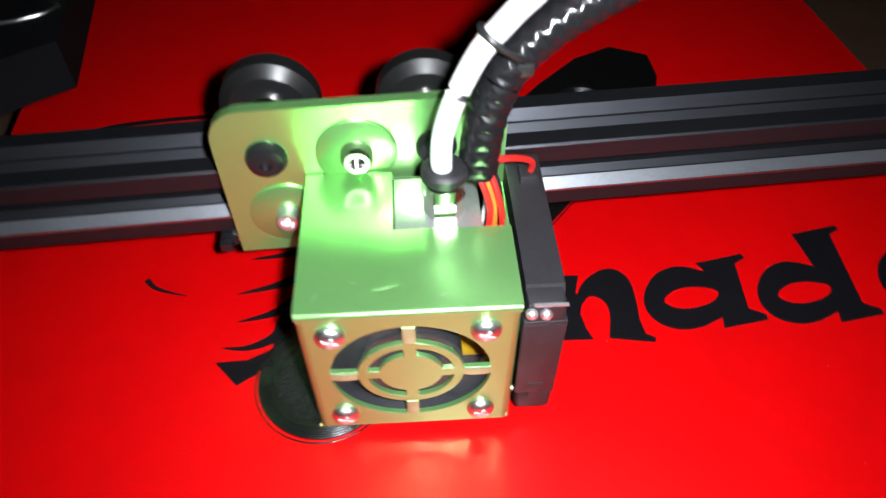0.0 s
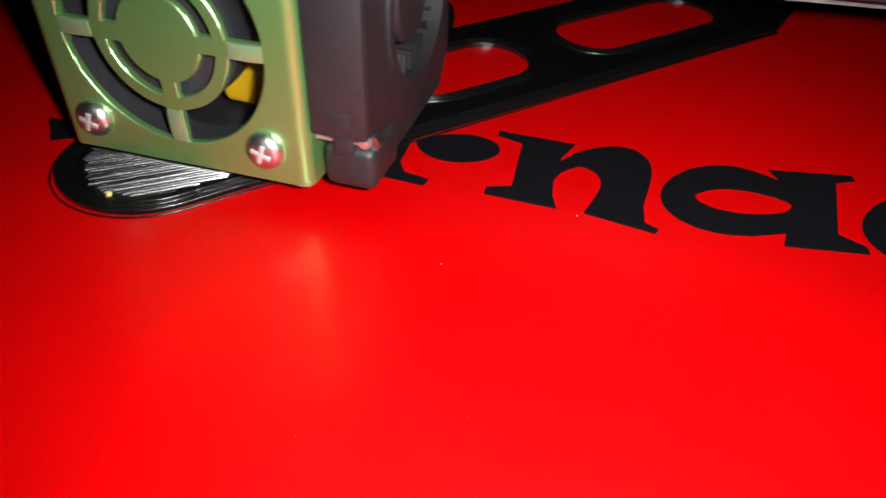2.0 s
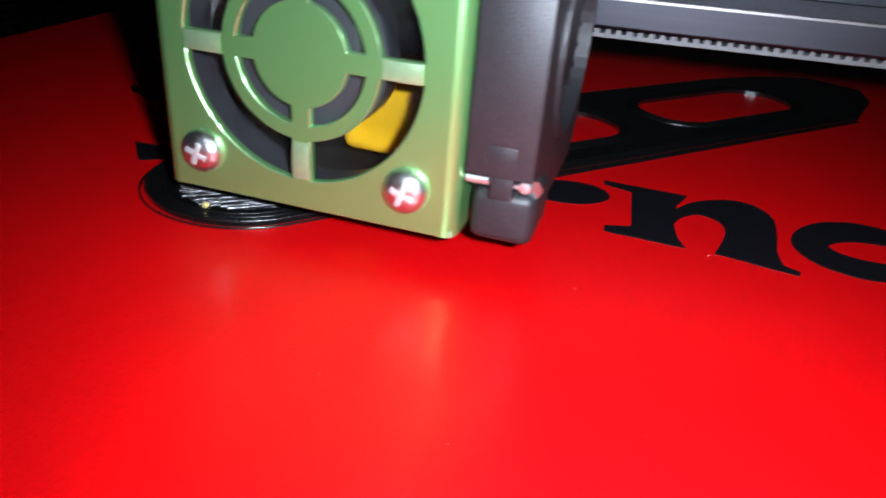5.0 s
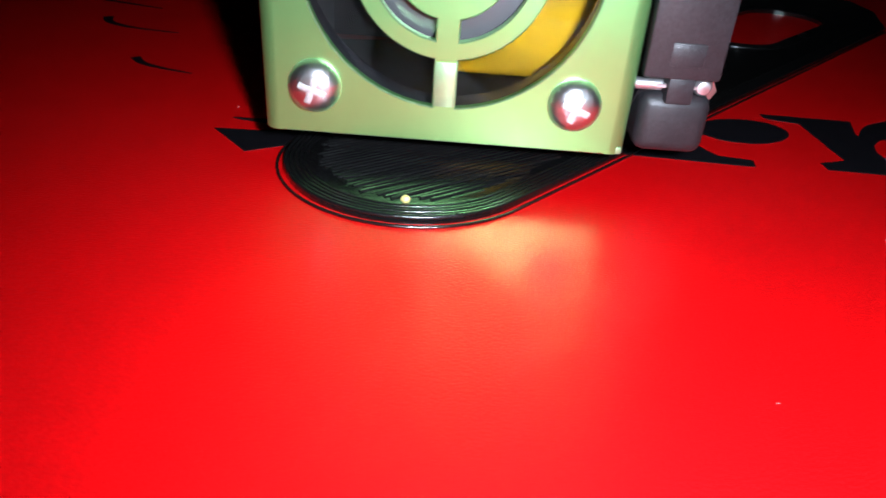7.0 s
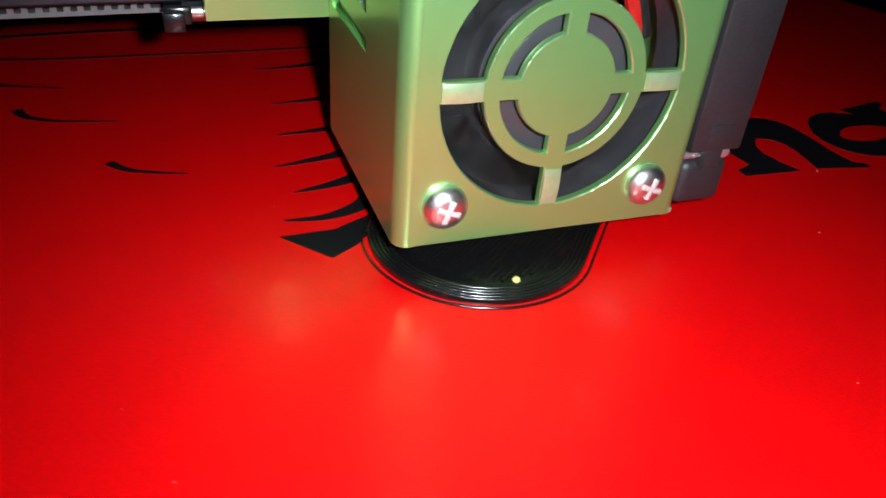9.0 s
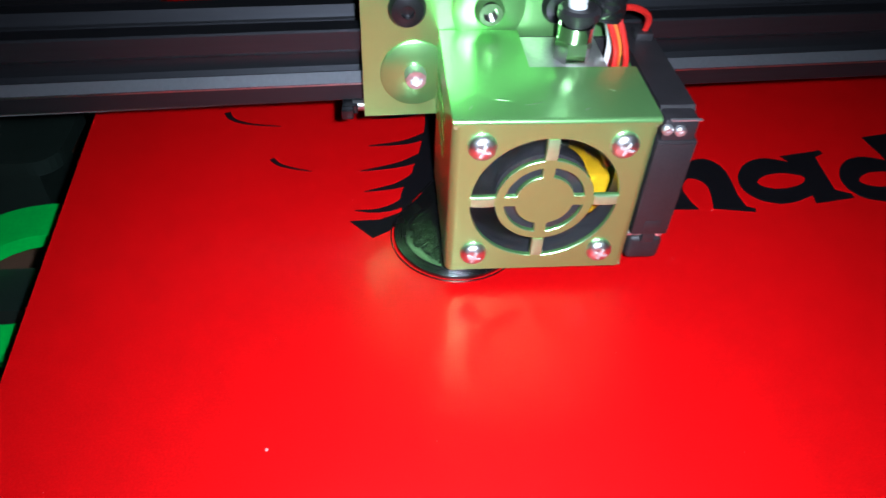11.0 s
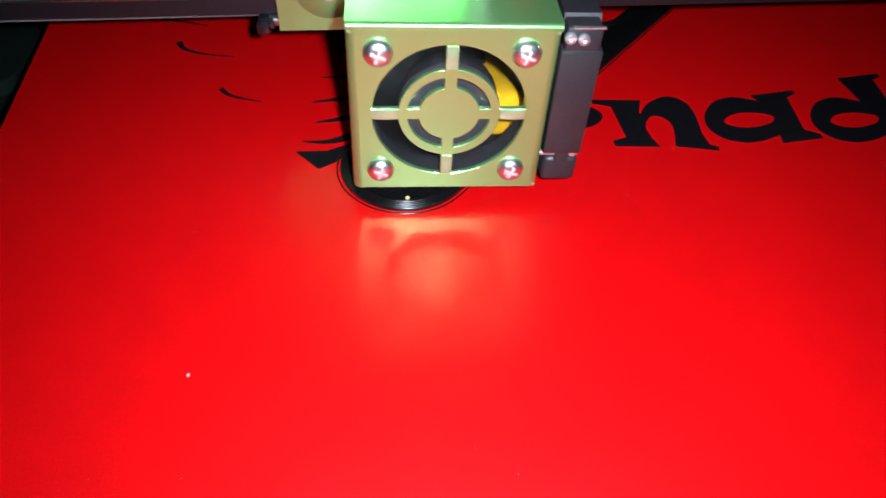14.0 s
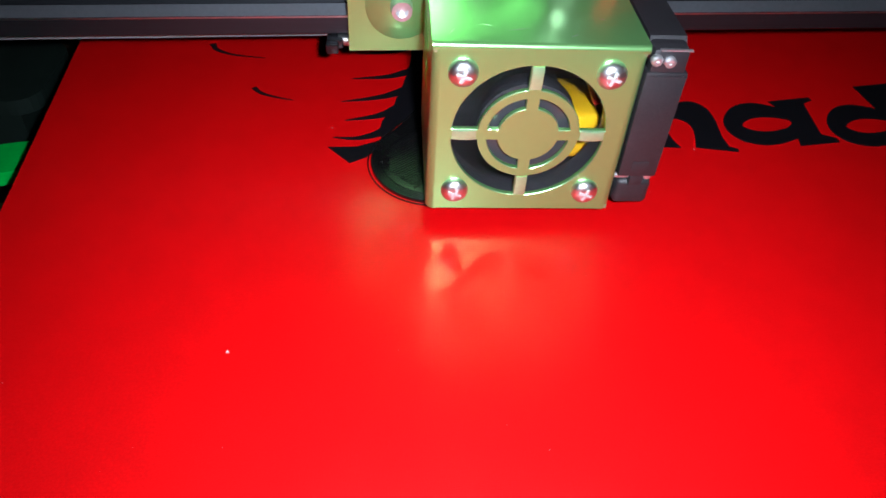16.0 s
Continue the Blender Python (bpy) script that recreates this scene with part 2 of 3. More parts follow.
def heated_bed():
    bed = thing("heated_bed", "red printer bed sheet with a black printed emblem", "printer bed")
    turned = at(-121.8, 87, 0) @ Matrix.Rotation(radians(4.6), 4, "Z")
    part("build_sheet", sheet(B(), [rounded(0, 326, -200, 126, 1.5)], 1.0, turned @ at(0, 0, -1.0)), RED, bed, "matt red build sheet with fine texture", smooth=False)
    part("bed_plate", sheet(B(), [rounded(0.6, 325.4, -199, 125.4, 2)], 3.0, turned @ at(0, 0, -4.1)), ALU, bed, "aluminium heater plate")

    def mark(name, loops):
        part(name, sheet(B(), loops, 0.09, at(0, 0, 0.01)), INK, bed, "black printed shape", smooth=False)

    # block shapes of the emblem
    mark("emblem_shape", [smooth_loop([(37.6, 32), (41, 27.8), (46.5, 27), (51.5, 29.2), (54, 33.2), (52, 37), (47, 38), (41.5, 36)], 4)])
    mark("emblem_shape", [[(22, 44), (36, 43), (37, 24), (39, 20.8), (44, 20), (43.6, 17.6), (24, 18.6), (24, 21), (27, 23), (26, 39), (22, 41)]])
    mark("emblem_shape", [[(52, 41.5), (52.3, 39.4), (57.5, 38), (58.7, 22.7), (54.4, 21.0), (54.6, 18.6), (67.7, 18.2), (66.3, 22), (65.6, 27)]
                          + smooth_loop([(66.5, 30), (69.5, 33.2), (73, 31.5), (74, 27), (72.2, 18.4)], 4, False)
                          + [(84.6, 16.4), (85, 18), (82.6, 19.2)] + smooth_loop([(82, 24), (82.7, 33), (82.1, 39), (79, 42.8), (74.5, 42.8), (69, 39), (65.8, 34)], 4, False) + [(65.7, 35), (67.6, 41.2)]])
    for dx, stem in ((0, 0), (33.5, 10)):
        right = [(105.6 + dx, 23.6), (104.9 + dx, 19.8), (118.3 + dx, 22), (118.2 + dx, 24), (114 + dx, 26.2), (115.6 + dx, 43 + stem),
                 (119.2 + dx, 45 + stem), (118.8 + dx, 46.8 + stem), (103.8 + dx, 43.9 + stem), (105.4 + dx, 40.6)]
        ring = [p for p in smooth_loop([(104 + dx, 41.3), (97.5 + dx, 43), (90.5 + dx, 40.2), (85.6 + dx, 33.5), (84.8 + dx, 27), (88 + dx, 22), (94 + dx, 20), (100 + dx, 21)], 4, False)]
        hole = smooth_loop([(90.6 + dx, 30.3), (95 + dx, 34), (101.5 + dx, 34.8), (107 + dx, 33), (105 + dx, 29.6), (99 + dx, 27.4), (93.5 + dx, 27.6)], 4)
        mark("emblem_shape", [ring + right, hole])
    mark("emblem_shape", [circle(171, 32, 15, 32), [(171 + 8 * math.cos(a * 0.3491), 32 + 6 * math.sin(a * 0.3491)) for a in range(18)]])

    # curled strokes: a blunt head running out in a thin tail
    def stroke(points, w0, w1, name="emblem_stroke"):
        path = [Vector(p) for p in smooth_loop(points, 5, False)]
        left, right = [], []
        for i, p in enumerate(path):
            d = (path[min(i + 1, len(path) - 1)] - path[max(i - 1, 0)]).normalized()
            w = 0.5 * (w0 + (w1 - w0) * i / (len(path) - 1))
            left.append(tuple(p + w * Vector((-d.y, d.x))))
            right.append(tuple(p - w * Vector((-d.y, d.x))))
        mark(name, [left + right[::-1]])

    stroke([(-77.6, 73.7), (-75.3, 69.6), (-69, 66.6), (-59, 65)], 2.2, 0.3)
    stroke([(-60.3, 47), (-57.6, 43.9), (-53, 41.8), (-47.5, 40.2)], 1.8, 0.3)
    stroke([(-92, 94), (-88, 90), (-80, 87), (-70, 84.2)], 2.6, 0.3)
    stroke([(-140 + 40, 112), (-84, 104.3), (-50, 103.6), (-15, 105), (10, 108)], 1.4, 1.0)
    stroke([(-101, 115), (-86, 121), (-55, 124.5), (-10, 125.5)], 2.6, 1.8)
    # spikes along the left flank of the emblem
    for tip, root, w in (((-30, 90.3), (-8, 97), 4.0), ((-29.3, 68.9), (-8, 76), 4.0), ((-30.4, 53.2), (-9, 60), 4.6), ((-33, 39.8), (-9, 50), 5.4),
                         ((-31.4, 29.8), (-13, 39), 5.4)):
        mid = ((tip[0] + root[0]) / 2 + 1.5, (tip[1] + root[1]) / 2 - 1.6)
        stroke([root, mid, tip], w, 0.2, "emblem_spike")
    stroke([(-19, 21), (-18.5, 29), (-13, 39), (-9.5, 52), (-7.5, 72), (-7, 100)], 3.0, 7.0, "emblem_trunk")
    stroke([(-16, 32), (-20, 24.5), (-27, 21), (-34.2, 21.2)], 5.0, 0.3, "emblem_spike")
    mark("emblem_spike", [smooth_loop([(-35.6, 16.6), (-29, 9.2)], 1, False) + [(-24.5, 12), (-20, 17), (-16, 22), (-20, 20.5), (-27, 17)]])
    mark("emblem_body", [smooth_loop([(-12, 28), (-17, 36), (-14, 50), (-11, 70), (-12, 100), (20, 110), (30, 70), (20, 30)], 5)])
    # small crumbs and dust on the sheet
    rnd = random.Random(4)
    bm = B()
    for i in range(34):
        x, y, r = rnd.uniform(-110, 150), rnd.uniform(-90, 30), rnd.uniform(0.05, 0.14)
        lathe(bm, [(r, 0), (r * 0.8, r * 0.7), (r * 0.3, r)], at(x, y, 0.0), 6)
    lathe(bm, [(0.38, 0), (0.34, 0.3), (0.15, 0.5)], at(-51.4, -55.4, 0.0), 7)
    tagged(part("dust_specks", bm, DUST, bed, "pale dust specks"), kind="stuff")
    return bed


# ---- the plastic part being printed ----
def to_bed(a, o):
    p = ALONG * a + ACROSS * o
    return (p.x, p.y)


CAP = 3.5            # where the rounded end is centred along the part


def printed_part():
    obj = thing("printed_part", "glossy black plastic part, half printed, on the red bed", "printed part")
    end = [to_bed(CAP + 17.3 * math.cos(radians(a)), -10.7 + 17.3 * math.sin(radians(a))) for a in range(90, 271, 6)]
    outline = end + [to_bed(*p) for p in ((30, -31), (60, -35.5), (150, -36), (172, -34), (188, -27), (192, -12), (181, -2), (160, 7))]
    slots = [[to_bed(a, o) for a, o in rounded(56, 91, -25, -5, 9)], [to_bed(a, o) for a, o in rounded(106, 155, -25, -5, 9.5)]]
    part("body", sheet(B(), [outline] + slots, 0.9, at(0, 0, 0.02)), PLASTIC_PRINT, obj, smooth=False)

    # printed strands on the top
    def ribbon(pts, r, z):
        pipe(bm, [(x, y, z) for x, y in pts], r, 12)

    bm = B()
    for k, inset in enumerate((0.3, 0.95, 1.6, 2.25, 2.9)):
        r = 17.3 - inset
        height = 0.78 - 0.04 * (k % 2)
        ribbon([to_bed(CAP + r * math.cos(radians(a)), -10.7 + r * math.sin(radians(a))) for a in range(80, 281, 5)], 0.34, height)
        ribbon([to_bed(CAP + 6 * i, 6.6 - inset) for i in range(26)], 0.34, height)
        for a0, a1 in ((56, 91), (106, 155)):
            loop = [to_bed(a, o) for a, o in rounded(a0 - inset, a1 + inset, -25 - inset, -5 + inset, 9 + inset)]
            ribbon(loop + loop[:1], 0.32, 0.9)
    tagged(part("perimeter_strand", bm, STRAND, obj), kind="stuff")
    bm = B()
    way, side = Vector((0.79, 0.613)), Vector((0.613, -0.79))
    mid = Vector(to_bed(CAP, -10.7))

    def inside(q):
        d = q - mid
        s = max(0.0, min(25.0, d.dot(ALONG)))
        return (d - ALONG * s).length < 13.0

    rnd = random.Random(6)
    for k in range(-34, 35):
        run = [mid + side * (k * 0.84) + way * (0.5 * j) for j in range(-60, 120)]
        run = [q for q in run if inside(q)]
        if len(run) > 6:
            run = run[rnd.randrange(3):len(run) - rnd.randrange(3)]
            z = 0.8 + rnd.uniform(-0.1, 0.08)
            knots = [run[0]] + [run[min(len(run) - 2, i + rnd.randrange(3))] for i in range(3, len(run) - 4, 7)] + [run[-1]]
            pipe(bm, [(q.x + rnd.uniform(-0.07, 0.07), q.y + rnd.uniform(-0.07, 0.07), z + rnd.uniform(-0.05, 0.05)) for q in knots], 0.33, 8,
                 [0.34 + rnd.uniform(-0.05, 0.05) for q in knots])
    tagged(part("infill_strand", bm, STRAND, obj), kind="stuff")
    bm = B()
    for off in (0.85,):
        r = 17.3 + off
        pts = [to_bed(160 - 6 * i, 6.6 + off) for i in range(26)] + [to_bed(CAP + r * math.cos(radians(q)), -10.7 + r * math.sin(radians(q))) for q in range(92, 271, 5)]
        pts += [to_bed(30, -31.4 - off), to_bed(60, -36 - off)]
        ribbon(pts, 0.22, 0.14)
    tagged(part("skirt_line", bm, PLASTIC_PRINT, obj, "thin extruded skirt line"), kind="stuff")
    part("crumb", lathe(B(), [(0.5, 0), (0.62, 0.35), (0.35, 0.7)], at(-5.5, -4.1, 1.15), 7), FILAMENT, obj, "small yellow plastic crumb")
    return obj


# ---- the print head on its carriage; origin in the middle of the fan hole, face at y = 0 ----
def pan_screw(parent, x, z, y=0.0):
    bm = lathe(B(), [(3.3, 0), (3.3, 0.5), (3.0, 1.2), (2.3, 1.8), (1.3, 2.15), (0.001, 2.2)], at(0, 0, 0, TO_FRONT), 28)
    s = part("screw", bm, SCREW, parent, "chrome cross-head screw")
    s.location = (x * MM, y * MM, z * MM)
    bm = B()
    for a in (20, 110):
        m = Matrix.Rotation(radians(a), 4, "Y")
        c = box(B(), -1.75, 1.75, -2.3, -1.2, -0.42, 0.42, 0.15)
        bmesh.ops.transform(c, matrix=m, verts=c.verts)
        me = bpy.data.meshes.new("tmp")
        c.to_mesh(me)
        c.free()
        bm.from_mesh(me)
        bpy.data.meshes.remove(me)
    # the white highlight in the cross is put into its pale colour
    part("cross_slot", bm, RECESS, s, "cross recess, pale to show its highlight")
    return s


def sector(r0, r1, a0, a1, half):
    """A piece of a ring between two spokes of the given half width."""
    def edge(r, lo):
        d = math.degrees(math.asin(half / r))
        return a0 + d if lo else a1 - d
    outer = circle(0, 0, r1, 14, edge(r1, True), edge(r1, False))
    inner = circle(0, 0, r0, 14, edge(r0, True), edge(r0, False))
    return outer + inner[::-1]


def print_head():
    head = thing("print_head", "green-gold metal print head with two cooling fans", "print head")
    zb = -HEAD_Z / MM                      # height of the bed seen from the head
    # folded cover: face with the fan grille, top, left and right cheeks
    holes = [sector(r0, r1, a, a + 90, 1.45) for r0, r1 in ((7.1, 9.6), (11.8, 17.7)) for a in (0, 90, 180, 270)]
    face = rounded(-20.7, 21.2, -22.2, 21.6, 0.3, 3)
    bm = sheet(B(), [face] + holes, 1.2)
    bmesh.ops.recalc_face_normals(bm, faces=bm.faces)
    rim = [e for e in bm.edges if len(e.link_faces) == 2 and e.calc_face_angle() > 1.2 and min(v.co.z for v in e.verts) > 1.0]
    cut = bmesh.ops.bevel(bm, geom=rim, offset=0.18, segments=1, affect="EDGES", profile=0.5)["faces"]
    for f in cut:
        f.material_index = 1
    bmesh.ops.transform(bm, matrix=at(0, 1.2, 0, TO_FRONT), verts=bm.verts)
    cover = part("fan_cover", bm, GOLD, head, "green-gold folded sheet metal cover", smooth=False)
    cover.data.materials.append(CUT)
    top = [(-22.8, 1.0), (23.4, 1.0), (23.4, 22.6), (-2.6, 22.6), (-2.6, 41.5), (-22.8, 41.5)]
    part("inner_liner", sheet(B(), [[(12, -20.6), (39.5, -20.6), (39.5, 20.8), (12, 20.8)]], 0.5, at(-21.5, 0, 0) @ Matrix(((0, 0, 1, 0), (1, 0, 0, 0), (0, 1, 0, 0), (0, 0, 0, 1)))), BLADE, cover, "dark inside of the cover", smooth=False)
    part("top_panel", sheet(B(), [top], 1.2, at(0, 0, 21.42)), GOLD, cover, smooth=False)
    vents = [[(17, 5.4 * i - 0.2), (39, 5.4 * i + 0.6), (39, 5.4 * i + 2.8), (17, 5.4 * i + 2.0)] for i in range(3)]
    turn = Matrix(((0, 0, 1, 0), (1, 0, 0, 0), (0, 1, 0, 0), (0, 0, 0, 1)))
    part("left_cheek", sheet(B(), [[(2.15, -22.2), (41.5, -22.2), (41.5, 21.15), (2.15, 21.15)]] + vents, 1.2, at(-22.8, 0, 0) @ turn), GOLD, cover, smooth=False)
    part("right_cheek", sheet(B(), [[(2.15, -22.2), (38, -22.2), (38, 21.15), (2.15, 21.15)]], 1.0, at(22.3, 0, 0) @ turn), GOLD, cover, smooth=False)
    part("fold_edge", pipe(B(), [(-22.6, 1.0, 21.6), (23.2, 1.0, 21.6)], 1.05, 28), GOLD, cover)
    part("fold_edge", pipe(B(), [(21.15, 2.15, -22.15), (21.15, 2.15, 21.4)], 2.15, 40), GOLD, cover)
    part("fold_edge", pipe(B(), [(-20.65, 2.15, -22.15), (-20.65, 2.15, 21.4)], 2.15, 40), GOLD, cover)
    for x in (-16, 16):
        for z in (-16, 16):
            pan_screw(head, x, z)

    # bowed ribs; their paler colour stands in for the torch highlight on the spokes
    for quarter in range(4):
        bm = B()
        rows = []
        for i in range(9):
            u = -1 + i / 4
            rows.append([bm.verts.new((w, y, 14.75 + 2.75 * u)) for w, y in ((-1.3, 0.4), (-1.3, -0.02 - 0.26 * (1 - u * u)), (-0.9, -0.14 - 0.26 * (1 - u * u)),
                                                                            (0.9, -0.14 - 0.26 * (1 - u * u)), (1.3, -0.02 - 0.26 * (1 - u * u)), (1.3, 0.4))])
        for a, b in zip(rows, rows[1:]):
            for i in range(6):
                bm.faces.new((a[i], a[(i + 1) % 6], b[(i + 1) % 6], b[i]))
        bm.faces.new(rows[0][::-1])
        bm.faces.new(rows[-1])
        bmesh.ops.transform(bm, matrix=Matrix.Rotation(radians(90 * quarter), 4, "Y"), verts=bm.verts)
        part("spoke_rib", bm, PALE, cover, "slightly bowed spoke, paler to show its highlight")
    for x, z in ((-21.9, 20.7), (22.3, 20.7), (22.3, -21.7)):
        part("corner_tab", box(B(), x - 0.6, x + 0.6, 0.25, 1.4, z - 0.5, z + 0.5, 0.2), PALE, cover, "bright metal corner")
    # scratches through the green skin of the top
    for x, y, a, w in ((-4.2, 6.5, 15, 2.4), (-11, 8.2, -10, 1.2), (7.5, 4.2, 30, 1.0), (-18.5, 5.0, 60, 1.3), (15.0, 12.0, -35, 0.9)):
        bm = sheet(B(), [[(-w, 0), (0, -0.09), (w, 0), (0, 0.07)]], 0.03, at(x, y, 22.62, Matrix.Rotation(radians(a), 4, "Z")))
        part("scratch", bm, SCREW, cover, "bright scratch through the green finish", smooth=False)
    # axial fan behind the grille
    bm = sheet(B(), [rounded(-20, 20, -20, 20, 3), circle(0, 0, 18.9, 56)], 7.0, at(0, 8.5, 0, TO_FRONT))
    fan = part("fan_frame", bm, FANBLACK, head, "black plastic axial fan frame")
    bm = lathe(B(), [(10.8, 0), (11.5, 0.5), (11.7, 1.2), (11.7, 5.6)], at(0, 8.4, 0, TO_FRONT) @ Matrix.Rotation(0, 4, "Z"), 40)
    rotor = part("fan_rotor", bm, FANBLACK, head, "spinning black fan rotor")
    for k in range(7):
        c = B()
        rows = []
        for i in range(5):
            r = 11.6 + 6.8 * i / 4
            a = radians(k * 360 / 7 + 4 * i)
            for w, y in ((0.25, 1.5), (-0.25, 7.2)):
                rows.append(c.verts.new((r * math.cos(a + w), y, r * math.sin(a + w))))
        for i in range(4):
            c.faces.new((rows[2 * i], rows[2 * i + 1], rows[2 * i + 3], rows[2 * i + 2]))
        bmesh.ops.solidify(c, geom=c.faces[:], thickness=0.5)
        part("fan_blade", c, BLADE, rotor)
    # hot end inside: finned heat sink, heater block in yellow tape, nozzle
    bm = B()
    box(bm, -4, 4, 22, 32, -1.5, 18, 0.5)
    sink = part("heat_sink", bm, BLACKSTEEL, head, "dark finned metal heat sink")
    for i in range(6):
        part("fin", box(B(), -4.5, 11, 24, 36, -1.4 + i * 3.2, -0.2 + i * 3.2, 0.2), BLACKSTEEL, sink)
    part("heater_block", box(B(), -1.0, 21.2, 15.0, 34, -18.0, -4.5, 1.8, 3), KAPTON, head, "heater block wrapped in yellow tape")
    part("nozzle", lathe(B(), [(3.4, 5.5), (3.4, 3), (0.6, 0.1)][::-1], at(9, 27, zb + 1.0), 6), STEEL, head, "brass-coloured nozzle", smooth=False)
    part("bottom_guard", box(B(), -21.4, 21.4, 9.4, 40, -21.6, -20.9), BLACK, cover, "dark guard under the hot end", smooth=False)
    part("back_wall", box(B(), -22, 22, 40.2, 41.4, -20, 21), BLACK, cover, "dark inside wall", smooth=False)

    # carriage plate
    plate = [(-42.6, -2.2), (24.4, -2.2)] + circle(16.4, 33.6, 8, 6, 0, 90) + circle(-34.6, 33.6, 8, 6, 90, 180)
    hole_list = [circle(-3, 12.5, 3, 16), circle(9, 14, 1.6, 12), circle(-14, 14, 1.4, 12)]
    carriage = part("carriage_plate", sheet(B(), [plate] + hole_list, 3.0, at(0, 45, 0, TO_FRONT)), GOLD, head, "green-gold anodised carriage plate", smooth=False)
    carriage.matrix_basis = at(-20 * MM, 43 * MM, 0) @ Matrix.Rotation(radians(MACHINE_YAW), 4, "Z") @ at(20 * MM, -43 * MM, 0)
    for x, z, mat in ((-31, 28.5, BLACKSTEEL), (8, 28.5, BLACKSTEEL)):
        bm = lathe(B(), [(4.8, 0), (4.8, 0.8), (4.0, 2.2), (2.2, 2.8), (1.6, 2.8), (1.6, 1.4)], at(x, 42, z, TO_FRONT), 28)
        part("wheel_bolt", bm, mat, carriage, "black button-head bolt")
    part("eccentric_washer", lathe(B(), [(9.2, 0), (9.2, 0.5), (8.9, 0.7)], at(-28.9, 42, 10.6, TO_FRONT), 40), GOLD, carriage)
    part("lower_bolt", lathe(B(), [(2.9, 0.7), (2.9, 2.0), (2.6, 4.0), (1.6, 4.0), (1.5, 2.2)], at(-28.9, 42, 10.6, TO_FRONT), 24), ALU, carriage, "chrome socket bolt")
    part("eccentric_washer", lathe(B(), [(9.4, 0), (9.4, 0.5), (9.1, 0.7)], at(-10.5, 42, 28.2, TO_FRONT), 40), GOLD, carriage)
    part("middle_bolt", lathe(B(), [(3.8, 0.7), (3.8, 2.4), (2.9, 4.2), (1.9, 4.2), (1.8, 2.0)], at(-10.5, 42, 28.2, TO_FRONT), 24), CHROME, carriage, "chrome socket bolt")
    for x, z in ((-31, 31.5), (6, 31.5), (-2, -12.4)):
        bm = lathe(B(), [(4, 0), (4, 0.6), (9.5, 0.7), (12, 2.8), (12, 7.2), (9.5, 9.4), (4, 9.5)], at(x, 63.5, z, TO_FRONT), 44)
        w = part("wheel", bm, RUBBER, head, "black grooved guide wheel")
        part("bearing", lathe(B(), [(5, 0), (5, 1.2), (3, 1.3)], at(x, 54.2, z, TO_FRONT), 28), CHROME, w, "shiny bearing hub")
        part("spacer", lathe(B(), [(3.6, 0), (3.6, 8.2)], at(x, 53.3, z, TO_FRONT), 20), CHROME, w, "bright metal spacer")

    # side blower
    bm = sheet(B(), [[(3.5, -9), (3.5, 17.5), (6, 22.3), (46, 22.3), (46, -15), (41, -21), (10, -21), (3.5, -14)], circle(27, 2, 14.2, 48)], 8.2, at(24.4, 0, 0) @ turn)
    blower = part("side_blower", bm, BLACK, head, "black plastic blower fan", smooth=False)
    part("blower_back", box(B(), 24.5, 25.5, 10, 44, -16, 20), BLACK, blower, smooth=False)
    part("intake_ring", sheet(B(), [circle(27, 2, 15.4, 48), circle(27, 2, 14.0, 48)], 0.8, at(32.5, 0, 0) @ turn), BLACK, blower, smooth=False)
    part("blower_hub", lathe(B(), [(8.2, 0), (8.2, 5.4), (7.4, 6.2)], at(25.6, 27, 2, TO_RIGHT), 36), BLACK, blower)
    vane = None
    for k in range(24):
        a = radians(15 * k)
        if vane is None:
            v = part("vane", box(B(), 25.8, 31.4, -0.3, 0.3, 10.2, 13.6), BLACK, blower, smooth=False)
            vane = v.data
        else:
            v = new("vane", vane)
            v.parent = blower
        v.matrix_basis = at(0, 27 * MM, 2 * MM) @ Matrix.Rotation(a, 4, "X")
    part("blower_tab", box(B(), 24.4, 32.4, 1.0, 7.5, 15.2, 21.6, 0.8), BLACK, blower, "screw lug of the blower")
    # silver strips paint the two highlights on the rounded lug
    for z in (15.3, 21.5):
        part("lug_glint", box(B(), 25.6, 32.6, 0.7, 1.5, z - 0.16, z + 0.16), ALU, blower, "bright strip drawn as an edge glint", smooth=False)
    part("gap_clip", box(B(), 26.0, 32.2, 2.2, 3.0, -13.7, -13.3), ALU, blower, "bright metal clip", smooth=False)
    part("blower_front", box(B(), 23.8, 33.1, 0.7, 4.0, -12.2, 16.2, 0.4), BLACK, blower)
    part("blower_foot", box(B(), 24.6, 33.6, 2.2, 14, -22.4, -14.6, 1.6, 3), BLACK, blower, "lower screw lug of the blower")
    part("blower_bridge", box(B(), 27.2, 30.4, 1.2, 8, -15.4, -11.8, 0.2), BLACK, blower)
    for x, z in ((28.2, 18.9), (25.2, 19.2)):
        part("lug_screw", lathe(B(), [(1.3, 0), (1.3, 1.0), (0.9, 1.5), (0.4, 1.5), (0.3, 0.9)], at(x, 1.3, z, TO_FRONT), 14), ALU, blower, "small bright screw end")
    part("screw_shank", pipe(B(), [(23.6, 3.2, -13.6), (26.8, 3.2, -13.6)], 0.75, 14), ALU, blower, "bright screw shank in the gap")
    part("lug_screw", lathe(B(), [(0.9, 0), (1.15, 0.4), (1.15, 1.0), (0.8, 1.5), (0.3, 1.6)], at(31.8, 3.6, -13.4, TO_FRONT), 14), ALU, blower, "small bright screw end")
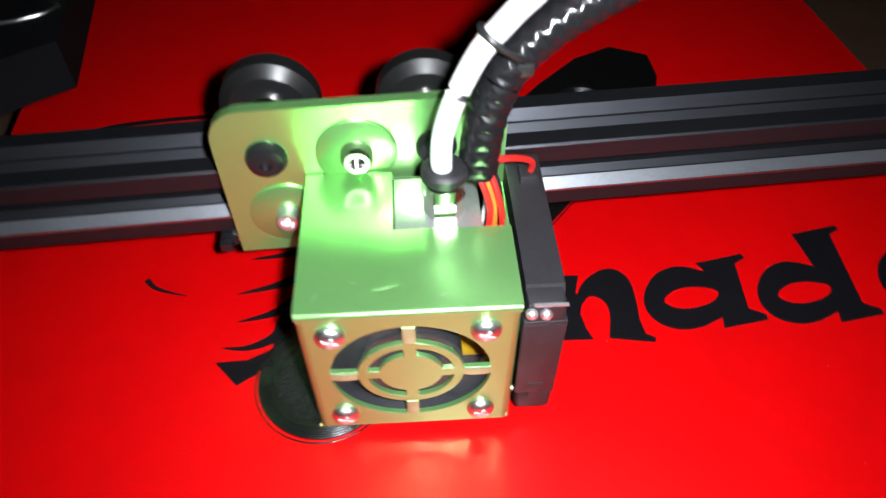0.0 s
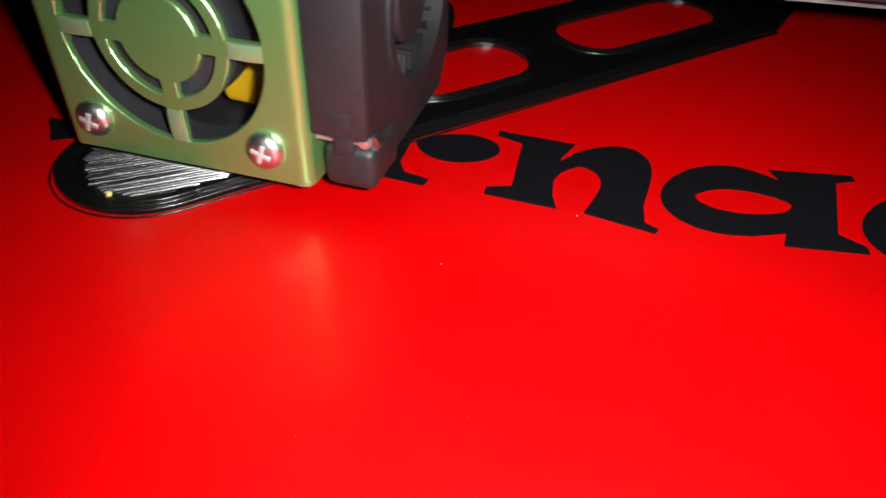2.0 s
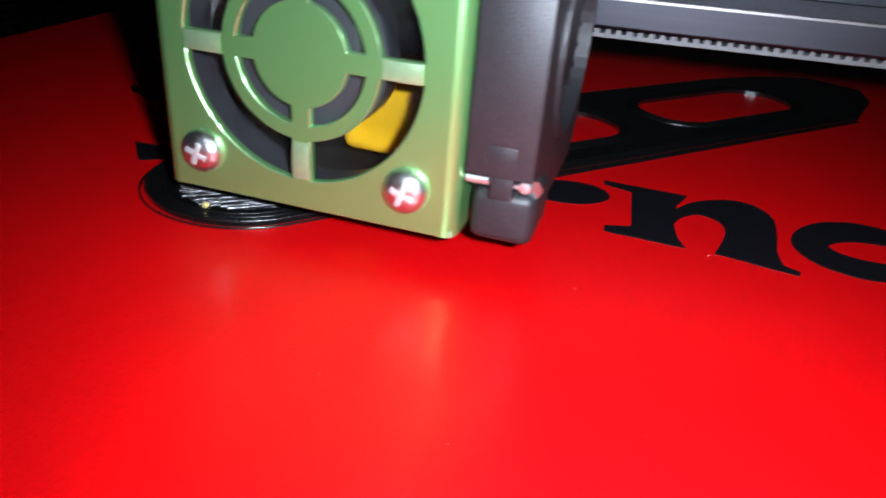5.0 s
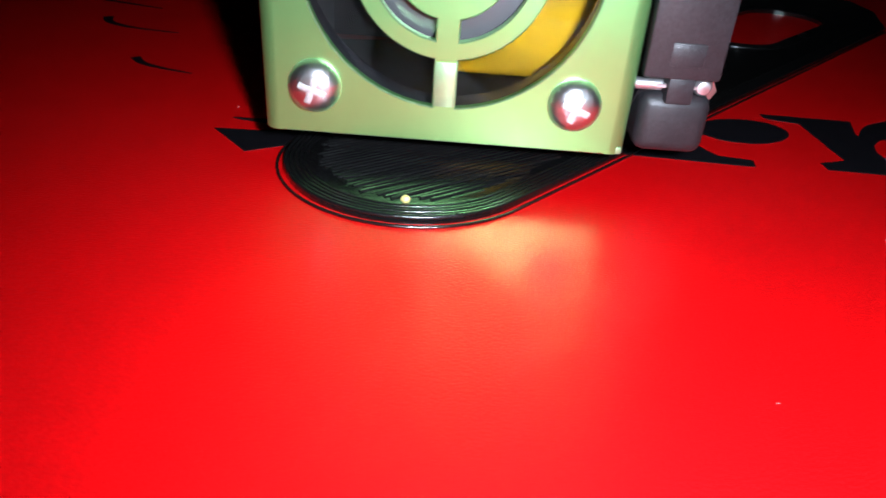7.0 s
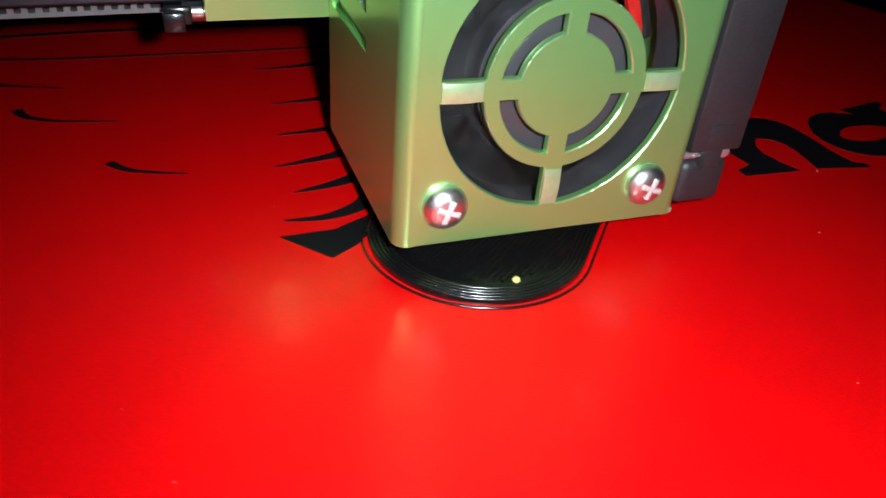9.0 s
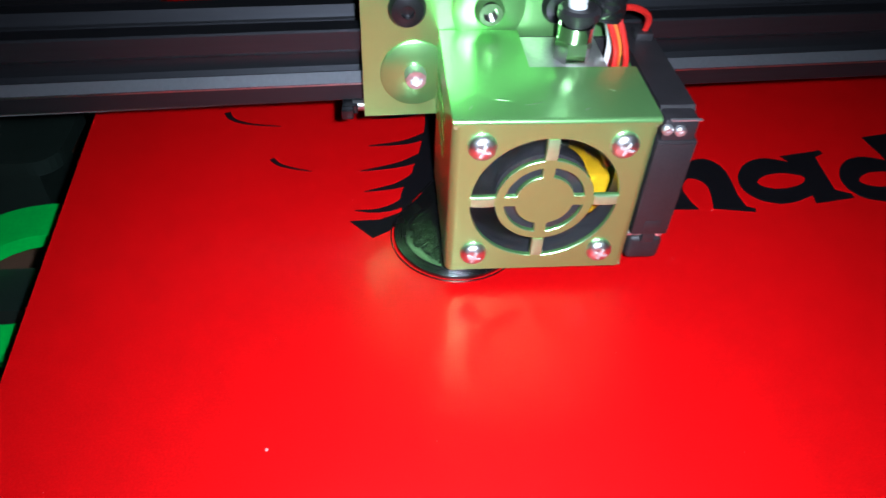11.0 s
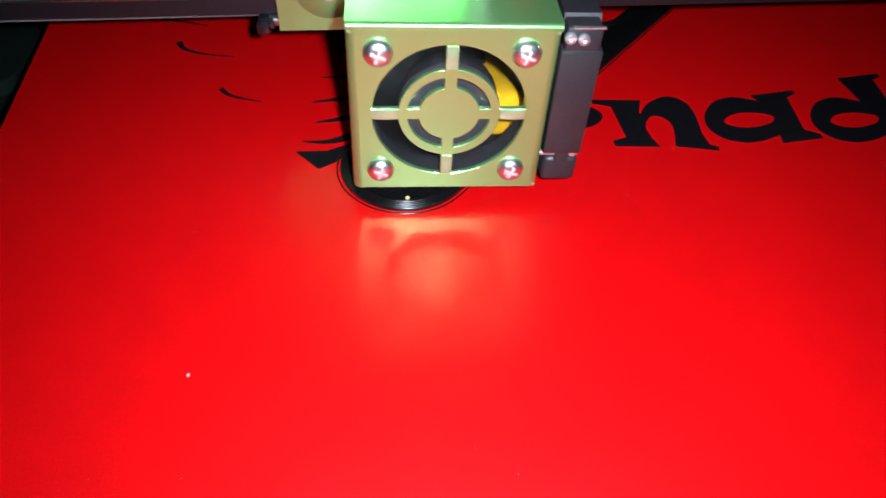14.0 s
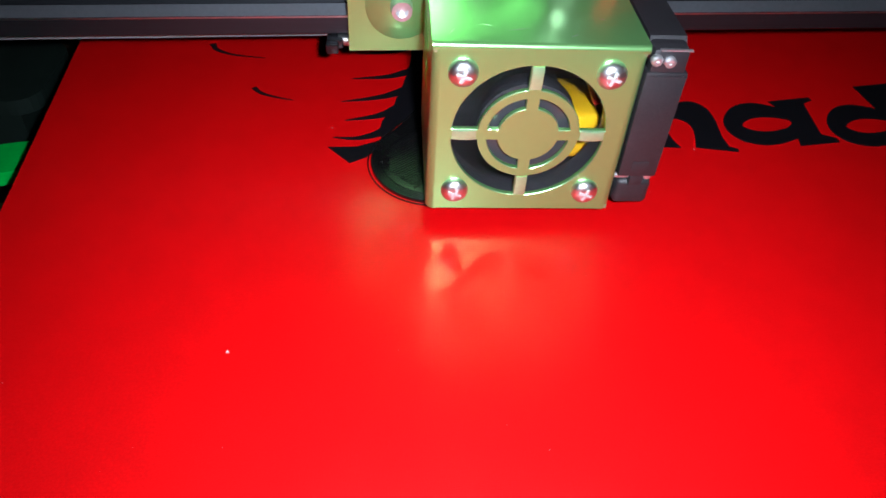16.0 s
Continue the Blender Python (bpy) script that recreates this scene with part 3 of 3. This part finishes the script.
    part("screw_nut", lathe(B(), [(1.5, 0), (1.5, 1.2)], at(32.6, 5.2, -14.2, TO_FRONT), 6), STEEL, blower, "dull steel nut", smooth=False)
    part("moulded_step", box(B(), 26.6, 30.6, 0.6, 1.2, -10.6, -7.8, 0.1), BLACK, blower, "moulded step on the housing")
    part("moulded_seam", box(B(), 23.9, 33.0, 0.55, 0.9, 15.0, 15.4, 0.1), BLACK, blower, "moulded seam on the housing")
    # push fitting, tube, wires and sleeve
    part("hot_end_block", box(B(), -2.4, 17.2, 22.8, 40, 8, 21.6, 0.4), ALU, head, "pale metal hot end block")
    fit = part("tube_fitting", lathe(B(), [(4.6, 0), (4.6, 5.5)], at(9, 29, 21.6), 6), CHROME, head, "nickel push fitting for the tube", smooth=False)
    part("fitting_body", lathe(B(), [(4.3, 5.5), (4.3, 9.0), (3.6, 9.4)], at(9, 29, 21.6), 28), CHROME, fit)
    part("collar", lathe(B(), [(3.6, 9.4), (3.6, 10.2), (5.0, 10.6), (5.0, 12.6), (4.2, 13.2), (2.6, 13.2)], at(9, 29, 21.6), 28), BLACK, fit, "black release collar")
    path = smooth_loop([(9, 29, 30), (8.4, 29, 36), (8.9, 29.5, 43.5), (11.5, 30.5, 51.7), (15.8, 32, 60.1), (20.2, 33.5, 65), (24.8, 35, 69.1), (33, 37, 75), (62, 42, 93), (110, 50, 120), (180, 62, 148)], 6, False)
    part("filament_tube", pipe(B(), path, 2.35, 16), TUBE, head, "white plastic filament tube")
    path = smooth_loop([(16.5, 32, 30.5), (17.3, 33, 39.5), (19, 35, 46), (22.6, 37, 53.6), (29.5, 39, 60.2), (38.5, 41, 65.3), (48, 43, 69.4), (70, 47, 79), (110, 53, 101), (180, 63, 130)], 26, False)
    bm = B()
    pipe(bm, path, 4.3, 28)
    # woven sleeve: two families of threads cross round the tube
    runs = [0.0]
    for p, q in zip(path, path[1:]):
        runs.append(runs[-1] + (Vector(q) - Vector(p)).length)
    bm.verts.ensure_lookup_table()
    for i, p in enumerate(path):
        for k in range(28):
            v = bm.verts[i * 28 + k]
            turn_k, way_s = k / 28 * 2 * math.pi * 5, runs[i] / 3.4 * 2 * math.pi
            lift = 0.22 * max(math.sin(way_s + turn_k), math.sin(way_s - turn_k))
            v.co += (v.co - Vector(p)).normalized() * lift
    part("cable_sleeve", bm, SLEEVE, head, "black woven cable sleeve")
    # one tie round the tube and the sleeve
    centre, aim = Vector((20.6, 34.8, 60.5)), Vector((0.62, 0.18, 0.76)).normalized()
    wide = (Vector((23.4, 37.4, 54.6)) - Vector((15.8, 32, 60.1))).normalized()
    wide = (wide - aim * wide.dot(aim)).normalized()
    deep = aim.cross(wide)
    loop = [centre + wide * (6.7 * math.cos(a * math.pi / 16)) + deep * (4.5 * math.sin(a * math.pi / 16)) for a in range(33)]
    part("cable_tie", pipe(B(), loop, 0.7, 8), WIRE_BLACK, head, "black cable tie")
    part("tie_head", box(B(), 23.5, 27.0, 33.0, 36.0, 53.5, 56.5, 0.5), WIRE_BLACK, head, "head of the cable tie")
    rnd = random.Random(2)
    for i, mat in enumerate((WIRE_RED, WIRE_ORANGE, WIRE_ORANGE, WIRE_RED, WIRE_WHITE, WIRE_RED, WIRE_ORANGE, WIRE_BLACK)):
        x = 18.4 + (i % 4) * 1.15
        y = 25.5 + (i // 4) * 4 + (i % 3) * 1.6
        pts = smooth_loop([(x - 1, y + 1, 2), (x, y, 16), (x + rnd.uniform(-0.6, 0.6), y + 1, 25), (15.2 + (i % 4) * 1.0, 31 + (i % 3) * 1.4, 34)], 5, False)
        part("wire", pipe(B(), pts, 0.75, 8), mat, head)
    part("wire", pipe(B(), smooth_loop([(18.5, 32, 33), (24.5, 34, 32), (29.5, 37, 28), (29.5, 39, 22)], 6, False), 0.8, 8), WIRE_RED, head)
    part("wire_plug", box(B(), 27, 31.5, 36, 41, 21.5, 24.2, 0.4), BLACK, head, "small black plug")
    part("wire", pipe(B(), smooth_loop([(8, 13, 19), (11.5, 12, 13.5), (15.5, 12, 7.5), (18.5, 13, 1)], 5, False), 1.1, 8), WIRE_RED, head)
    part("wire", pipe(B(), smooth_loop([(9, 15, 19), (12, 14, 15), (16.5, 13, 9.5), (20, 14, 2)], 5, False), 1.3, 8), WIRE_BLACK, head)

    # belt strand with its teeth and the clamp tied to the plate
    zl = -2.9
    lean = at(0, 0, 0) @ Matrix.Rotation(radians(MACHINE_YAW), 4, "Z") @ Matrix.Rotation(radians(-0.7), 4, "Y")
    for x0, x1 in ((-240, -46), (26, 240)):
        bm = box(B(), x0, x1, 54, 60, zl - 0.15, zl + 0.6)
        x = x0 + 1.0
        while x < x1 - 1:
            box(bm, x, x + 1.0, 54, 60, zl + 0.58, zl + 1.4)
            x += 2.0
        bmesh.ops.transform(bm, matrix=lean, verts=bm.verts)
        part("belt", bm, BELT, head, "black toothed drive belt", smooth=False)
    zl = -3.0
    clamp = part("belt_clamp", box(B(), -48.8, -44.4, 44.5, 57, zl - 0.9, zl + 2.0, 0.5), SLEEVE, head, "black cable tie clamp on the belt")
    part("tie_head", box(B(), -49.0, -45.6, 42.6, 45.2, zl - 1.6, zl + 1.6, 0.5), SLEEVE, clamp, "shiny tie head")
    part("bolt_end", lathe(B(), [(1.6, 0), (1.6, 4.2)], at(-45.8, 46.6, zl + 0.8, TO_RIGHT), 14), STEEL, clamp)
    return head, rotor


# ---- the horizontal beam ----
def gantry_beam():
    beam = thing("gantry_beam", "black slotted aluminium beam behind the print head", "beam")
    # slotted section in (y, z), 21 deep and 21 high, slots in front, top and bottom
    s = 21.0
    slot = [(-5.0, 0), (-2.9, 2.6), (-2.9, 3.2), (-5.2, 3.2), (-5.2, 4.4), (-3, 6.6), (3, 6.6), (5.2, 4.4), (5.2, 3.2), (2.9, 3.2), (2.9, 2.6), (5.0, 0)]
    c = s / 2
    pts = [(0, 0.5)] + [(d, c + o) for o, d in slot] + [(0, s - 0.5), (0.5, s)] + [(c + o, s - d) for o, d in slot] + [(s - 0.5, s), (s, s - 0.5)]
    pts += [(s, 0.5), (s - 0.5, 0)] + [(c - o, d) for o, d in slot] + [(0.5, 0)]
    turn = Matrix(((0, 0, 1, 0), (1, 0, 0, 0), (0, 1, 0, 0), (0, 0, 0, 1)))
    part("extrusion", sheet(B(), [pts], 440, at(-190, 0, 0) @ turn), BEAM, beam, smooth=False)
    # thin steel strip draws the lit line on the slot lip
    part("lip_glint", box(B(), -190, 250, -0.12, 0.3, 5.0, 5.4), STEEL, beam, "bright strip drawn as an edge glint", smooth=False)
    # the light caught by the bevel is put into a paler metal
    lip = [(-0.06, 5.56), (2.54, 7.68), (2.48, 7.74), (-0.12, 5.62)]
    part("slot_bevel", sheet(B(), [lip], 440, at(-190, 0, 0) @ turn), BEVEL, beam, "slot bevel in a paler, lit tone", smooth=False)
    beam.matrix_basis = pose(0, 0.049, 0.0271, 0, -0.5, MACHINE_YAW)
    return beam


# ---- things beside the bed ----
def side_things():
    frame_post = thing("upright_post", "black slotted aluminium upright of the printer", "post")
    bm = B()
    box(bm, -240, -200, 80, 100, -64.8, 420, 1)
    for x in (-230, -210):
        box(bm, x - 3, x + 3, 79.6, 80.4, -60, 420)
    part("post", bm, BEAM, frame_post, smooth=False)
    bracket = thing("gantry_bracket", "black metal bracket with cables at the end of the beam", "bracket")
    part("bracket_body", sheet(B(), [[(-175, 84), (-112, 84), (-92, 100), (-83, 106), (-90, 150), (-96, 190), (-175, 190)]], 16, at(0, 0, 33)), MATT, bracket, smooth=False)
    part("bracket_edge", pipe(B(), smooth_loop([(-103, 116, 49.4), (-97, 117.5, 49.6), (-91, 121, 49.6), (-88, 126, 49.4)], 6, False), 0.7, 10), STEEL, bracket, "bright curved wire")
    part("bracket_clip", sheet(B(), [[(-93, 134), (-84, 132), (-80, 140), (-83, 152), (-92, 152)]], 4, at(0, 0, 49.2)), GREEN, bracket, "bright green plastic clip", smooth=False)
    part("bracket_arm", box(B(), -230, -150, 66, 96, 30, 48, 2), BEAM, bracket)
    part("cable", pipe(B(), smooth_loop([(-150, 110, 56), (-125, 124, 57), (-108, 133, 54), (-104, 150, 50)], 6, False), 1.6, 14), SLEEVE, bracket, "thin black cable")
    screw = thing("lead_screw", "shiny threaded lead screw beside the bed", "lead screw")
    prof = []
    for i in range(160):
        prof.append((5.0 if i % 2 else 4.2, -64.8 + i * 1.35))
    part("thread", lathe(B(), prof, at(-181.5, 130, 0), 20), CHROME, screw, smooth=False)
    base = thing("printer_base", "black steel base frame under the bed", "printer base")
    part("base_rail", box(B(), -128, -108, -260, 330, -64.8, -33, 1), BEAM, base, smooth=False)
    part("base_rail", box(B(), 186, 206, -260, 330, -64.8, -33, 1), BEAM, base, smooth=False)
    part("centre_rail", box(B(), 20, 60, -260, 330, -64.8, -33, 1), BEAM, base, smooth=False)
    tray = thing("plastic_tray", "dark green rounded plastic tray beside the bed", "tray")
    part("tray_body", sheet(B(), [rounded(-230, -144.5, 89.5, 133, 10)], 6, at(0, 0, -30)), DARKGREEN, tray, smooth=False)
    part("tray_foot", box(B(), -225, -155, 96, 126, -64.8, -30.2), DARKGREEN, tray, smooth=False)
    clip = thing("green_plastic_piece", "bright green curved plastic piece on the table", "plastic piece")
    part("curved_piece", sheet(B(), [circle(-135, 33, 35, 48), circle(-135, 33, 19, 48)], 5, at(0, 0, -30)), GREEN, clip)
    part("support", box(B(), -165, -130, 24, 42, -64.8, -30.2), DARKGREEN, clip)


# ---- the phone torch that travels with the lens ----
def phone_torch():
    torch = thing("phone_torch", "small glowing white phone torch", "torch")
    part("lamp_window", lathe(B(), [(3.4, 0), (3.4, 0.15)], at(0, 0, 0), 20), glow("torch_glow", (0.94, 0.97, 1.0), TORCH_POWER), torch)
    part("lamp_housing", lathe(B(), [(5.9, 0.4), (5.9, 3.0)], None, 24), BLACK, torch)
    # unseen cup, added to cut the torch beam off towards its rim
    cup = sheet(B(), [circle(0, 0, 5.9, 32), circle(0, 0, 5.2, 32)], 5.8, at(0, 0, -5.4))
    part("beam_cup", cup, BLACK, torch, "unseen black cup added to narrow the torch beam")
    return torch


setting()
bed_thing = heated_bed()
part_thing = printed_part()
head_thing, rotor_part = print_head()
gantry_beam()
side_things()
torch_thing = phone_torch()


def motions():
    across = Vector((math.cos(radians(MACHINE_YAW)), math.sin(radians(MACHINE_YAW)), 0))
    back = Vector((-across.y, across.x, 0))
    bed_rows = [(t, Matrix.Translation(back * y)) for t, y in BED_Y]
    walk(bed_thing, bed_rows)
    walk(part_thing, bed_rows)
    walk(head_thing, [(t, Matrix.Translation(across * x + Vector((0, 0, HEAD_Z)))) for t, x in HEAD_X])
    walk(torch_thing, [(t, m @ TORCH_POSE) for t, m in CAMERA_ROWS])
    walk(rotor_part, [(i / 30, pose(0, 0, 0, 0, (i * 88) % 360, 0)) for i in range(481)])


motions()
